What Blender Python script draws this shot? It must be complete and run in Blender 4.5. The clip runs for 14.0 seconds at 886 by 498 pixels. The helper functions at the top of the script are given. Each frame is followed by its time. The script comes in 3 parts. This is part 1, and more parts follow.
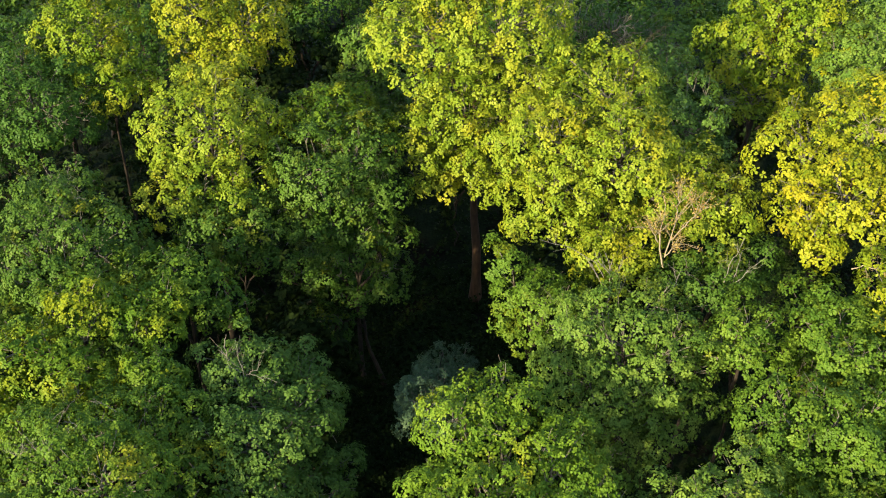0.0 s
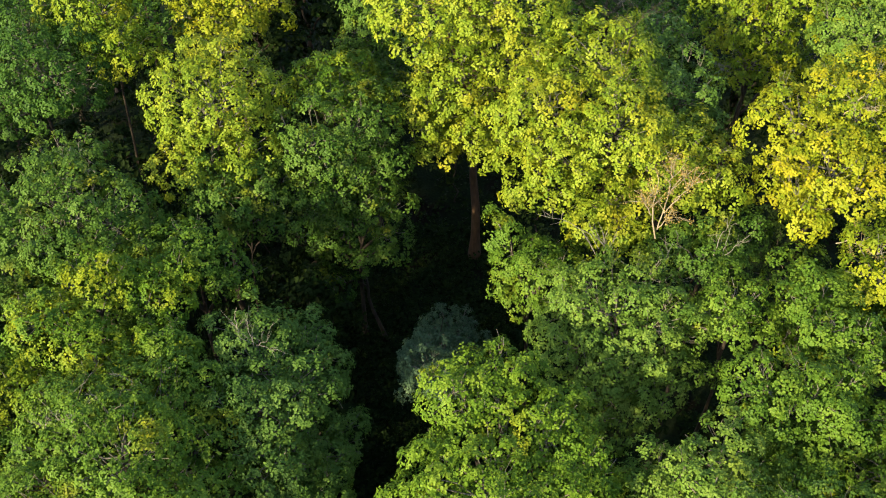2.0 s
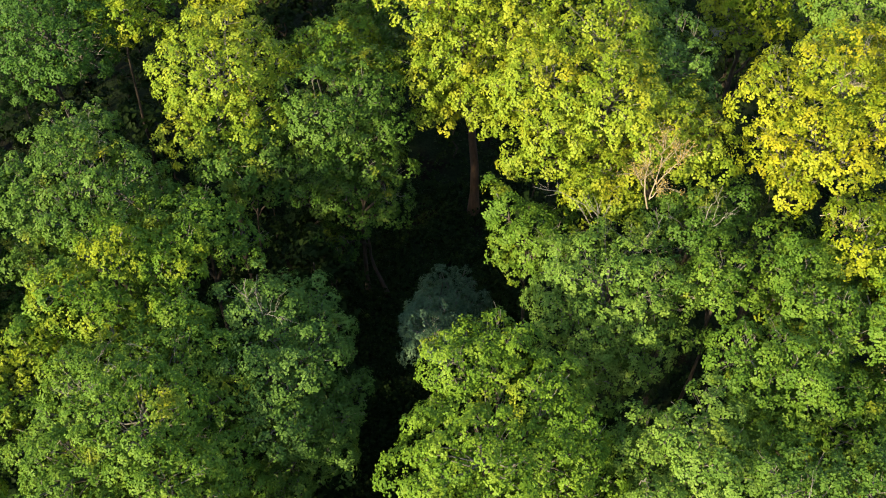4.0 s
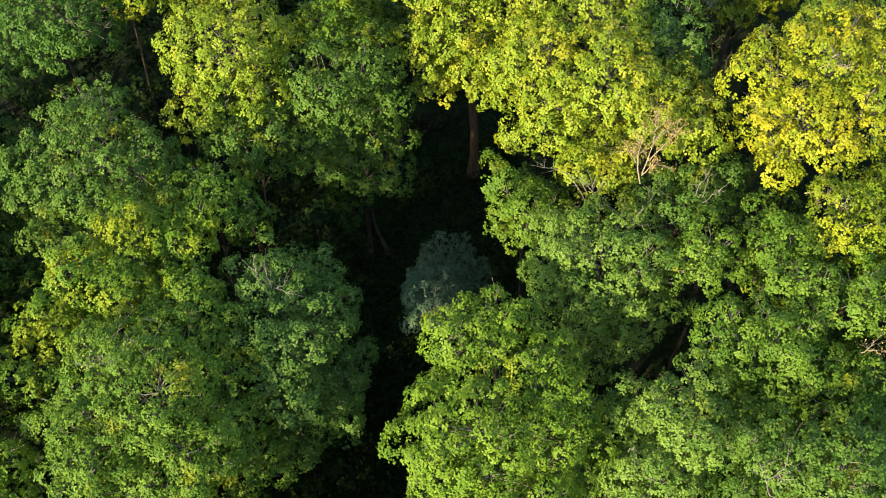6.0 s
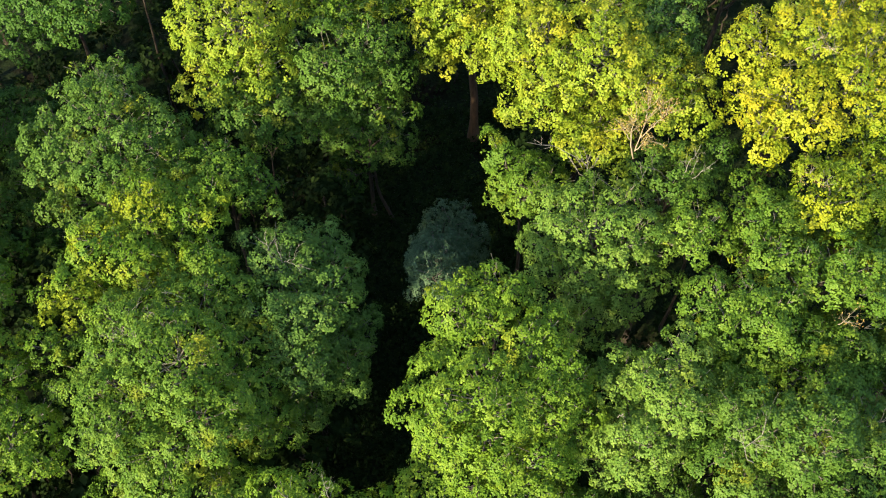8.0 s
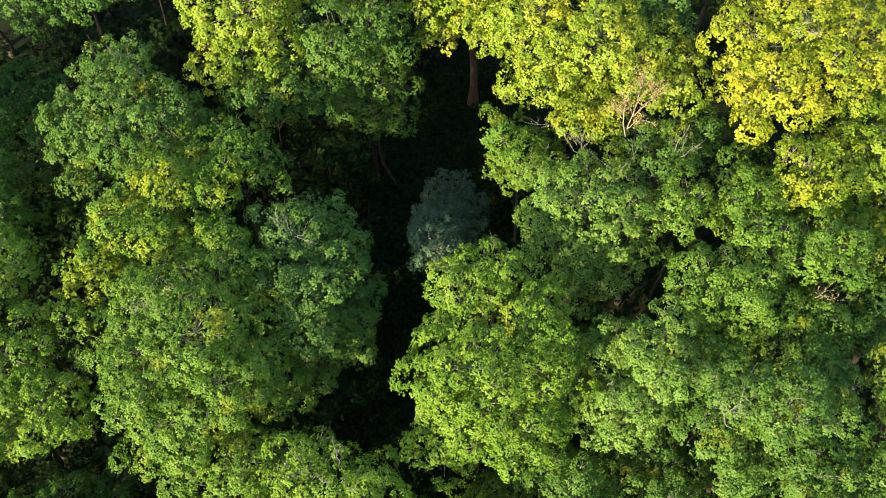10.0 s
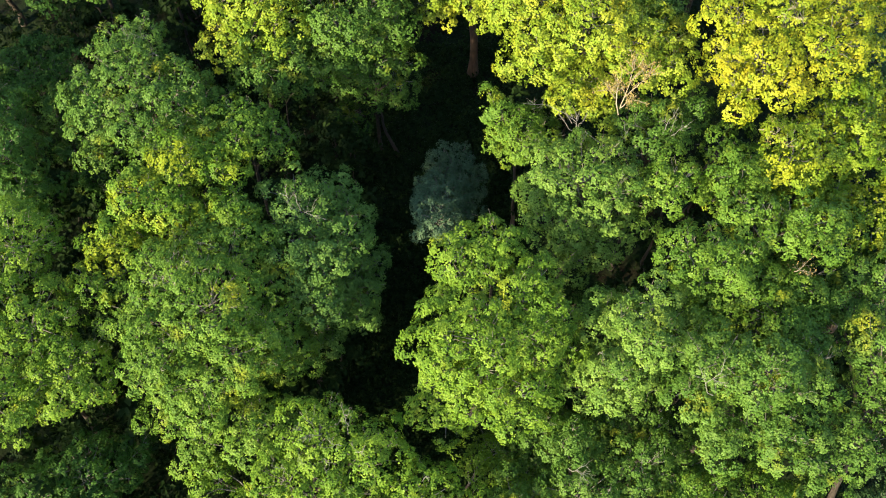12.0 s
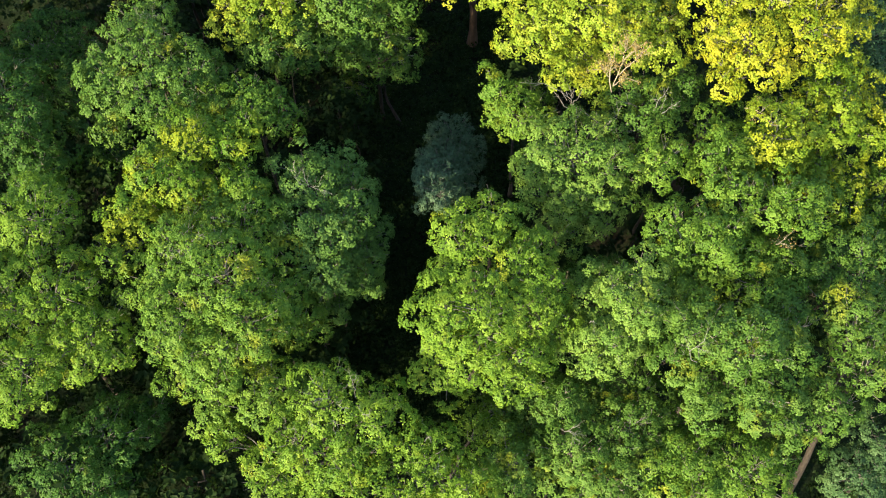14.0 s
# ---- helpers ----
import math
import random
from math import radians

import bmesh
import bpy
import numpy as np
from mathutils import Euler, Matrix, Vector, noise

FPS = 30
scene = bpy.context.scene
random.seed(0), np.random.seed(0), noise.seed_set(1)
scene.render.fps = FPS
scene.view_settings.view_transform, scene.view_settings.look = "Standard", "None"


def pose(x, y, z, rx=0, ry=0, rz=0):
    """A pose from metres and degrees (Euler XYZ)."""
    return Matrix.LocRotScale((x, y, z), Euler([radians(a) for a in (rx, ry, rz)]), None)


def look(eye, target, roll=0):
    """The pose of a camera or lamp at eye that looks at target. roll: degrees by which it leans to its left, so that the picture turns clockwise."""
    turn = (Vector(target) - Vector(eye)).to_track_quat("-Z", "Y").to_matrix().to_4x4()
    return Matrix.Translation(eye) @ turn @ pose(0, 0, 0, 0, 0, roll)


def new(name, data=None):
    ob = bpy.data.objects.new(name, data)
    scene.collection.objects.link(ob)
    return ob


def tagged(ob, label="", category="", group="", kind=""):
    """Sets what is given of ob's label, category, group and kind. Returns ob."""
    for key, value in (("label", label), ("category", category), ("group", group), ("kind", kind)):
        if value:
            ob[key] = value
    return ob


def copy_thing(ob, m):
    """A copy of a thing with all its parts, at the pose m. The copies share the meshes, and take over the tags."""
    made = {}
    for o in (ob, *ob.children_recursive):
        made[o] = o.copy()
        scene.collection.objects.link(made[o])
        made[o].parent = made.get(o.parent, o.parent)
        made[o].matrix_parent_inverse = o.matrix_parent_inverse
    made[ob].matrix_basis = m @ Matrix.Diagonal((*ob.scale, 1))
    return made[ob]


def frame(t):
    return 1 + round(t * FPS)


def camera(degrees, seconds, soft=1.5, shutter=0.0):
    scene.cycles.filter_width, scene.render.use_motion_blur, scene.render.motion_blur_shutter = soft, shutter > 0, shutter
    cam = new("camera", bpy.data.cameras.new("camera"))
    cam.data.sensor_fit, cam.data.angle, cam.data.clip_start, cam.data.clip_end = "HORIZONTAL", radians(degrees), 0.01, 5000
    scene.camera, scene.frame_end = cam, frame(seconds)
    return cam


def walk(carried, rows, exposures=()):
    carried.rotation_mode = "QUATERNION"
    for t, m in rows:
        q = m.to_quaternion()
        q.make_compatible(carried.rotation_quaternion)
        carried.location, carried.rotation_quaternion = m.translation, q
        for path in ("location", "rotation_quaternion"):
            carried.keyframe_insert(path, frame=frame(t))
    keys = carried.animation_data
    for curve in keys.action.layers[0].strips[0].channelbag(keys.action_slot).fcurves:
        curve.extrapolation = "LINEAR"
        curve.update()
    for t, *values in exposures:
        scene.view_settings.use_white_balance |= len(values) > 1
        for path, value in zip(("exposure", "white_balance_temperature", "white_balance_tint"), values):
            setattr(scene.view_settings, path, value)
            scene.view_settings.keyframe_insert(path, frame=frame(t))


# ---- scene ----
cam = camera(47.1, 14.0, soft=1.1)
METRES, EYE, TILT, LEAN, TURN = 21.0, 47.4, -40.0, 0.0, 0.0
ROWS = [
    (0.0, 0.0, 0.0, 0.0, 0.0, 0.0, -0.0),
    (0.5, -0.001, -0.0179, 0.0221, -0.02, -0.92, 0.02),
    (1.0, -0.0013, -0.0376, 0.0455, -0.03, -1.93, 0.04),
    (1.5, -0.0029, -0.0562, 0.0673, -0.05, -2.86, 0.05),
    (2.0, -0.0034, -0.0769, 0.0914, -0.06, -3.9, 0.07),
    (2.5, -0.0029, -0.0954, 0.1135, -0.04, -4.84, 0.09),
    (3.0, -0.0032, -0.1159, 0.1372, -0.06, -5.84, 0.1),
    (5.5, -0.0035, -0.2183, 0.2631, -0.09, -10.56, 0.24),
    (6.0, -0.0037, -0.2401, 0.2888, -0.08, -11.41, 0.26),
    (6.5, -0.0044, -0.2643, 0.3163, -0.08, -12.32, 0.29),
    (7.0, -0.0055, -0.2878, 0.3428, -0.09, -13.17, 0.3),
    (7.5, -0.0069, -0.3135, 0.3712, -0.11, -14.07, 0.3),
    (8.0, -0.0072, -0.3374, 0.398, -0.1, -14.94, 0.32),
    (10.5, -0.0098, -0.4706, 0.5465, -0.11, -19.1, 0.4),
    (11.0, -0.0109, -0.4969, 0.5751, -0.12, -19.86, 0.39),
    (11.5, -0.0122, -0.5254, 0.6064, -0.13, -20.68, 0.38),
    (12.0, -0.0131, -0.5519, 0.6358, -0.14, -21.43, 0.39),
    (12.5, -0.0134, -0.5801, 0.6673, -0.15, -22.2, 0.41),
    (13.0, -0.0142, -0.6061, 0.6956, -0.15, -22.9, 0.41),
    (13.5, -0.0155, -0.6341, 0.7258, -0.17, -23.68, 0.42),
    (14.0, -0.0157, -0.6586, 0.7519, -0.18, -24.38, 0.43),
]
walk(cam, [(t, pose(0, 0, EYE, TILT, LEAN, TURN) @ pose(METRES * x, METRES * y, METRES * z, 90 + pitch, roll, yaw)) for t, x, y, z, yaw, pitch, roll in ROWS],
     exposures=[(0.0, 1.78, 6850, 10), (7.5, 2.01, 6600, 10), (14.0, 2.22, 6350, 10)])

# ---- light: a low warm sun and the evening sky ----
SUN_TO = Vector((-0.64, -0.69, 0.38)).normalized()
world = bpy.data.worlds.new("evening_sky")
scene.world = world
world.use_nodes = True
wt = world.node_tree
sky = wt.nodes.new("ShaderNodeTexSky")
sky.sky_type = "NISHITA"
sky.sun_disc = False
sky.sun_elevation = math.asin(SUN_TO.z)
sky.sun_rotation = math.atan2(SUN_TO.x, SUN_TO.y)
sky.altitude = 100
wt.nodes["Background"].inputs["Strength"].default_value = 0.112
wt.links.new(sky.outputs["Color"], wt.nodes["Background"].inputs["Color"])
sun = new("sun", bpy.data.lights.new("sun", "SUN"))
sun.data.energy = 3.4
sun.data.angle = radians(1.5)
sun.data.color = (0.95, 0.81, 0.50)
sun.matrix_world = look(SUN_TO * 100, (0, 0, 0))


# ---- materials ----
def material(name):
    m = bpy.data.materials.new(name)
    m.use_nodes = True
    m.node_tree.nodes.clear()
    return m, m.node_tree.nodes, m.node_tree.links


def ramp_node(nodes, stops):
    r = nodes.new("ShaderNodeValToRGB")
    while len(r.color_ramp.elements) < len(stops):
        r.color_ramp.elements.new(0.5)
    for e, (p, c) in zip(r.color_ramp.elements, stops):
        e.position, e.color = p, (*c, 1)
    return r


def leaf_material(name, dark, main, bright, bunch_tint, amount, gloss=0.12):
    """Leaves: three greens that change from leaf to leaf, and bunches of another tint, some standing in for sunlit
    patches.
    """
    m, n, l = material(name)
    geo = n.new("ShaderNodeNewGeometry")
    tex = n.new("ShaderNodeTexCoord")
    greens = ramp_node(n, [(0.0, dark), (0.5, main), (1.0, bright)])
    spray = n.new("ShaderNodeTexNoise")
    spray.inputs["Scale"].default_value, spray.inputs["Detail"].default_value = 1.4, 2.0
    l.new(tex.outputs["Object"], spray.inputs["Vector"])
    shift = n.new("ShaderNodeMath")
    shift.operation = "MULTIPLY_ADD"
    l.new(spray.outputs["Fac"], shift.inputs[0])
    shift.inputs[1].default_value, shift.inputs[2].default_value = 1.5, -0.34
    leaf = n.new("ShaderNodeMath")
    leaf.operation = "MULTIPLY_ADD"
    l.new(geo.outputs["Random Per Island"], leaf.inputs[0])
    leaf.inputs[1].default_value = 0.18
    l.new(shift.outputs[0], leaf.inputs[2])
    bough = n.new("ShaderNodeAttribute")
    bough.attribute_name = "bough_tone"
    tone = n.new("ShaderNodeMath")
    tone.operation = "MULTIPLY_ADD"
    l.new(bough.outputs["Fac"], tone.inputs[0])
    tone.inputs[1].default_value = 0.32
    l.new(leaf.outputs[0], tone.inputs[2])
    l.new(tone.outputs[0], greens.inputs[0])
    big = n.new("ShaderNodeTexNoise")
    big.inputs["Scale"].default_value, big.inputs["Detail"].default_value = 0.45, 4.0
    l.new(tex.outputs["Object"], big.inputs["Vector"])
    patch = n.new("ShaderNodeMapRange")
    patch.inputs["From Min"].default_value, patch.inputs["From Max"].default_value = 0.66 - 0.32 * amount, 0.80 - 0.32 * amount
    l.new(big.outputs["Fac"], patch.inputs["Value"])
    some = n.new("ShaderNodeMath")
    some.operation = "MULTIPLY"
    l.new(patch.outputs["Result"], some.inputs[0])
    other = n.new("ShaderNodeMath")
    other.operation = "MULTIPLY"
    l.new(geo.outputs["Random Per Island"], other.inputs[0])
    other.inputs[1].default_value = 13.7
    chance = n.new("ShaderNodeMath")
    chance.operation = "FRACT"
    l.new(other.outputs[0], chance.inputs[0])
    partly = n.new("ShaderNodeMath")
    partly.operation = "MULTIPLY_ADD"
    l.new(chance.outputs[0], partly.inputs[0])
    partly.inputs[1].default_value, partly.inputs[2].default_value = 0.35, 0.32
    l.new(partly.outputs[0], some.inputs[1])
    mix = n.new("ShaderNodeMix")
    mix.data_type = "RGBA"
    l.new(some.outputs[0], mix.inputs["Factor"])
    l.new(greens.outputs["Color"], mix.inputs["A"])
    mix.inputs["B"].default_value = (*bunch_tint, 1)
    bsdf = n.new("ShaderNodeBsdfPrincipled")
    bsdf.inputs["Roughness"].default_value = 0.5
    bsdf.inputs["Specular IOR Level"].default_value = gloss
    l.new(mix.outputs["Result"], bsdf.inputs["Base Color"])
    trans = n.new("ShaderNodeBsdfTranslucent")
    tint = n.new("ShaderNodeMix")
    tint.data_type, tint.blend_type = "RGBA", "MULTIPLY"
    tint.inputs["Factor"].default_value = 1.0
    tint.inputs["B"].default_value = (1.2, 1.28, 0.6, 1)
    l.new(mix.outputs["Result"], tint.inputs["A"])
    l.new(tint.outputs["Result"], trans.inputs["Color"])
    both = n.new("ShaderNodeMixShader")
    both.inputs[0].default_value = 0.14
    l.new(bsdf.outputs[0], both.inputs[1])
    l.new(trans.outputs[0], both.inputs[2])
    out = n.new("ShaderNodeOutputMaterial")
    l.new(both.outputs[0], out.inputs["Surface"])
    return m


def bark_material(name, dark, pale, scale):
    m, n, l = material(name)
    tex = n.new("ShaderNodeTexCoord")
    stretch = n.new("ShaderNodeMapping")
    stretch.inputs["Scale"].default_value = (1, 1, 0.2)
    l.new(tex.outputs["Object"], stretch.inputs["Vector"])
    a = n.new("ShaderNodeTexNoise")
    a.inputs["Scale"].default_value, a.inputs["Detail"].default_value = scale, 6.0
    l.new(stretch.outputs["Vector"], a.inputs["Vector"])
    colours = ramp_node(n, [(0.3, dark), (0.7, pale)])
    l.new(a.outputs["Fac"], colours.inputs[0])
    bump = n.new("ShaderNodeBump")
    bump.inputs["Strength"].default_value, bump.inputs["Distance"].default_value = 0.8, 0.04
    l.new(a.outputs["Fac"], bump.inputs["Height"])
    bsdf = n.new("ShaderNodeBsdfPrincipled")
    bsdf.inputs["Roughness"].default_value = 0.9
    l.new(colours.outputs["Color"], bsdf.inputs["Base Color"])
    l.new(bump.outputs["Normal"], bsdf.inputs["Normal"])
    out = n.new("ShaderNodeOutputMaterial")
    l.new(bsdf.outputs[0], out.inputs["Surface"])
    return m


def soil_material():
    m, n, l = material("shade_darkened_litter")
    tex = n.new("ShaderNodeTexCoord")
    fine = n.new("ShaderNodeTexNoise")
    fine.inputs["Scale"].default_value, fine.inputs["Detail"].default_value = 6.0, 8.0
    l.new(tex.outputs["Object"], fine.inputs["Vector"])
    wide = n.new("ShaderNodeTexNoise")
    wide.inputs["Scale"].default_value, wide.inputs["Detail"].default_value = 0.35, 4.0
    l.new(tex.outputs["Object"], wide.inputs["Vector"])
    # litter and moss far below their own tones: the wood's shade is in the colour
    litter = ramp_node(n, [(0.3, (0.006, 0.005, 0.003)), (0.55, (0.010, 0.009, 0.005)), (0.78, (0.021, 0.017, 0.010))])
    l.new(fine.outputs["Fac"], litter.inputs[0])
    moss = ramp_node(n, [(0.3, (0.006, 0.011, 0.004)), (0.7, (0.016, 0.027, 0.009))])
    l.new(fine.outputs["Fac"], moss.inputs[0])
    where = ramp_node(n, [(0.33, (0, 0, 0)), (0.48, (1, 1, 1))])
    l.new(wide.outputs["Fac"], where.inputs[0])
    mix = n.new("ShaderNodeMix")
    mix.data_type = "RGBA"
    l.new(where.outputs["Color"], mix.inputs["Factor"])
    l.new(litter.outputs["Color"], mix.inputs["A"])
    l.new(moss.outputs["Color"], mix.inputs["B"])
    bump = n.new("ShaderNodeBump")
    bump.inputs["Strength"].default_value, bump.inputs["Distance"].default_value = 0.7, 0.08
    l.new(fine.outputs["Fac"], bump.inputs["Height"])
    bsdf = n.new("ShaderNodeBsdfPrincipled")
    bsdf.inputs["Roughness"].default_value = 0.95
    bsdf.inputs["Specular IOR Level"].default_value = 0.1
    l.new(mix.outputs["Result"], bsdf.inputs["Base Color"])
    l.new(bump.outputs["Normal"], bsdf.inputs["Normal"])
    out = n.new("ShaderNodeOutputMaterial")
    l.new(bsdf.outputs[0], out.inputs["Surface"])
    return m


YELLOW = (0.28, 0.26, 0.012)
LEAVES = {
    # the first three mix yellowish foliage with low sunlight put into the leaf colour
    "golden": leaf_material("sun_warmed_golden_leaves", (0.100, 0.160, 0.009), (0.195, 0.232, 0.012), (0.275, 0.285, 0.020), (0.37, 0.295, 0.013), 0.40),
    "gilded": leaf_material("sun_warmed_yellow_leaves", (0.100, 0.166, 0.012), (0.165, 0.230, 0.016), (0.235, 0.280, 0.028), (0.33, 0.28, 0.016), 0.42),
    "sunny": leaf_material("sun_warmed_yellow_green_leaves", (0.080, 0.148, 0.009), (0.130, 0.203, 0.012), (0.185, 0.245, 0.023), (0.301, 0.29, 0.012), 0.58),
    # its yellow bunches paint sunlit clumps onto green foliage
    "patchy": leaf_material("green_and_sunlit_yellow_leaves", (0.053, 0.115, 0.009), (0.081, 0.160, 0.013), (0.127, 0.205, 0.020), (0.282, 0.295, 0.010), 0.58),
    "lime": leaf_material("lime_green_leaves", (0.062, 0.128, 0.011), (0.100, 0.180, 0.014), (0.150, 0.228, 0.022), YELLOW, 0.22),
    "fresh": leaf_material("fresh_green_leaves", (0.051, 0.110, 0.012), (0.081, 0.155, 0.016), (0.126, 0.200, 0.023), YELLOW, 0.24),
    "green": leaf_material("green_leaves", (0.042, 0.095, 0.012), (0.068, 0.135, 0.018), (0.102, 0.172, 0.029), YELLOW, 0.26),
    "deep": leaf_material("deep_green_leaves", (0.029, 0.074, 0.010), (0.046, 0.108, 0.015), (0.070, 0.142, 0.023), YELLOW, 0.15),
    "blue": leaf_material("blue_green_leaves", (0.035, 0.075, 0.026), (0.055, 0.11, 0.038), (0.085, 0.145, 0.056), (0.13, 0.17, 0.03), 0.10),
    "cool": leaf_material("cool_green_leaves", (0.052, 0.108, 0.017), (0.079, 0.153, 0.025), (0.114, 0.196, 0.040), (0.141, 0.215, 0.030), 0.15),
    "grey": leaf_material("grey_green_leaves", (0.071, 0.142, 0.020), (0.109, 0.190, 0.027), (0.160, 0.240, 0.042), (0.181, 0.226, 0.027), 0.20),
    # near-black: the shade between the crowns is put into this leaf colour
    "floor_shade": leaf_material("floor_shade_leaves", (0.009, 0.019, 0.005), (0.015, 0.030, 0.008), (0.026, 0.045, 0.011), (0.034, 0.039, 0.008), 0.10, 0.04),
    "holly": leaf_material("dull_evergreen_leaves", (0.045, 0.086, 0.043), (0.066, 0.115, 0.058), (0.09, 0.145, 0.075), (0.09, 0.12, 0.05), 0.1),
}
OCHRE = leaf_material("ochre_leaves", (0.2, 0.15, 0.04), (0.3, 0.22, 0.07), (0.38, 0.3, 0.11), (0.4, 0.25, 0.08), 0.5)
BARK = bark_material("oak_bark", (0.014, 0.010, 0.007), (0.042, 0.031, 0.022), 9.0)
TWIG = bark_material("grey_twig_bark", (0.08, 0.074, 0.058), (0.2, 0.188, 0.155), 9.0)
RED_BARK = bark_material("reddish_bark", (0.04, 0.024, 0.014), (0.105, 0.06, 0.035), 7.0)
DEAD = bark_material("bleached_dead_wood", (0.13, 0.12, 0.10), (0.25, 0.232, 0.20), 12.0)
PALE_TWIGS = bark_material("pale_ochre_twigs", (0.19, 0.155, 0.10), (0.34, 0.285, 0.20), 12.0)
SOIL = soil_material()


# ---- mesh helpers ----
def unit(v):
    return v / np.maximum(np.linalg.norm(v, axis=-1, keepdims=True), 1e-9)


def mesh_from(name, verts, tris, mat, tone=None):
    """A mesh from arrays of corners and triangles. tone: how light the foliage of its bough is, corner by corner."""
    me = bpy.data.meshes.new(name)
    me.vertices.add(len(verts))
    me.vertices.foreach_set("co", np.asarray(verts, np.float32).ravel())
    me.loops.add(len(tris) * 3)
    me.loops.foreach_set("vertex_index", np.asarray(tris, np.int32).ravel())
    me.polygons.add(len(tris))
    me.polygons.foreach_set("loop_start", np.arange(0, len(tris) * 3, 3, dtype=np.int32))
    me.polygons.foreach_set("loop_total", np.full(len(tris), 3, np.int32))
    if tone is not None:
        me.attributes.new("bough_tone", "FLOAT", "POINT").data.foreach_set("value", np.asarray(tone, np.float32))
    me.materials.append(mat)
    me.update(calc_edges=True)
    return me


def part(name, me, parent, label=""):
    ob = new(name, me)
    ob.parent = parent
    return tagged(ob, label)


class Tubes:
    """Tapered, bent round stems gathered into one mesh."""

    def __init__(self):
        self.v, self.f, self.n = [], [], 0

    def add(self, path, radii, sides=7):
        path, radii = np.asarray(path, float), np.asarray(radii, float)
        way = unit(np.gradient(path, axis=0))
        side = unit(np.cross(way, (0.31, 0.93, 0.17)))
        up = np.cross(way, side)
        a = np.linspace(0, 2 * np.pi, sides, endpoint=False)
        ring = side[:, None] * np.cos(a)[None, :, None] + up[:, None] * np.sin(a)[None, :, None]
        v = (path[:, None] + ring * radii[:, None, None]).reshape(-1, 3)
        k, i = np.meshgrid(np.arange(len(path) - 1), np.arange(sides), indexing="ij")
        a0, a1 = k * sides + i, k * sides + (i + 1) % sides
        f = np.concatenate([np.stack([a0, a1, a1 + sides], -1).reshape(-1, 3), np.stack([a0, a1 + sides, a0 + sides], -1).reshape(-1, 3)])
        self.v.append(v)
        self.f.append(f + self.n)
        self.n += len(v)

    def mesh(self, name, mat):
        me = mesh_from(name, np.concatenate(self.v), np.concatenate(self.f), mat)
        me.polygons.foreach_set("use_smooth", np.ones(len(me.polygons), bool))
        return me


def bent(rng, a, b, sag, steps=7, wobble=0.12):
    """A bent line from a to b, that sags (plus) or arches (minus) between them."""
    a, b = np.asarray(a, float), np.asarray(b, float)
    t = np.linspace(0, 1, steps)[:, None]
    p = a + (b - a) * t
    p[:, 2] -= sag * np.sin(np.pi * t[:, 0])
    p[1:-1] += rng.normal(0, wobble, (steps - 2, 3))
    return p


def round_dirs(rng, n):
    """n directions spread evenly over a sphere, shaken a little."""
    k = np.arange(n) + 0.5
    z = 1 - 2 * k / n
    a = k * 2.399963 + rng.uniform(0, 6.28)
    r = np.sqrt(1 - z * z)
    return unit(np.stack([r * np.cos(a), r * np.sin(a), z], -1) + rng.normal(0, 0.35 / np.sqrt(n) * 2, (n, 3)))


def leaf_blades(rng, base, way, face, size):
    """Folded leaf blades: each has two halves that meet at the midrib. face: the way that the upper side looks, about."""
    n = len(base)
    side = unit(np.cross(way, unit(face + rng.normal(0, 0.16, (n, 3)))))
    up = np.cross(side, way)
    length = (size * rng.uniform(0.7, 1.3, n))[:, None]
    wide = length * 0.33
    fold = up * length * rng.uniform(0.02, 0.16, (n, 1))
    mid = base + way * length * 0.58
    v = np.stack([base, mid - side * wide + fold, base + way * length - up * length * 0.12, mid + side * wide + fold], 1).reshape(-1, 3)
    i = np.arange(n)[:, None] * 4
    f = np.stack([i + [0, 2, 1], i + [0, 3, 2]], 1).reshape(-1, 3)
    return v, f


def boughs_of(rng, lobes, spacing, lower):
    """Boughs spread over the outside of a crown's lobes: places, outward ways and the lobe of each."""
    C = np.array([(x, y, z) for x, y, z, r in lobes], float)
    Rr = np.array([(r, r, r * 0.9) for x, y, z, r in lobes], float)
    centres, ways, homes = [], [], []
    for k in range(len(lobes)):
        n = max(12, int(4 * np.pi * Rr[k, 0] ** 2 / spacing ** 2))
        d = round_dirs(rng, n)
        lump = np.array([noise.noise(Vector(v * 2.0) + Vector((k * 7.1, lobes[0][0], lobes[0][1]))) for v in d])
        c = C[k] + d * ((Rr[k] - 0.5 * spacing) * (1 + 0.22 * lump)[:, None] + spacing * rng.uniform(-0.6, 0.4, n)[:, None])
        keep = rng.random(n) < np.clip(lower + (d[:, 2] + 0.72) * 1.8, lower, 1.0)
        for j in range(len(lobes)):
            if j != k:
                keep &= (((c - C[j]) / np.maximum(Rr[j] - 0.75 * spacing, 0.25)) ** 2).sum(1) > 1
        centres.append(c[keep])
        ways.append(d[keep])
        homes.append(np.full(keep.sum(), k))
    return np.concatenate(centres), np.concatenate(ways), np.concatenate(homes)


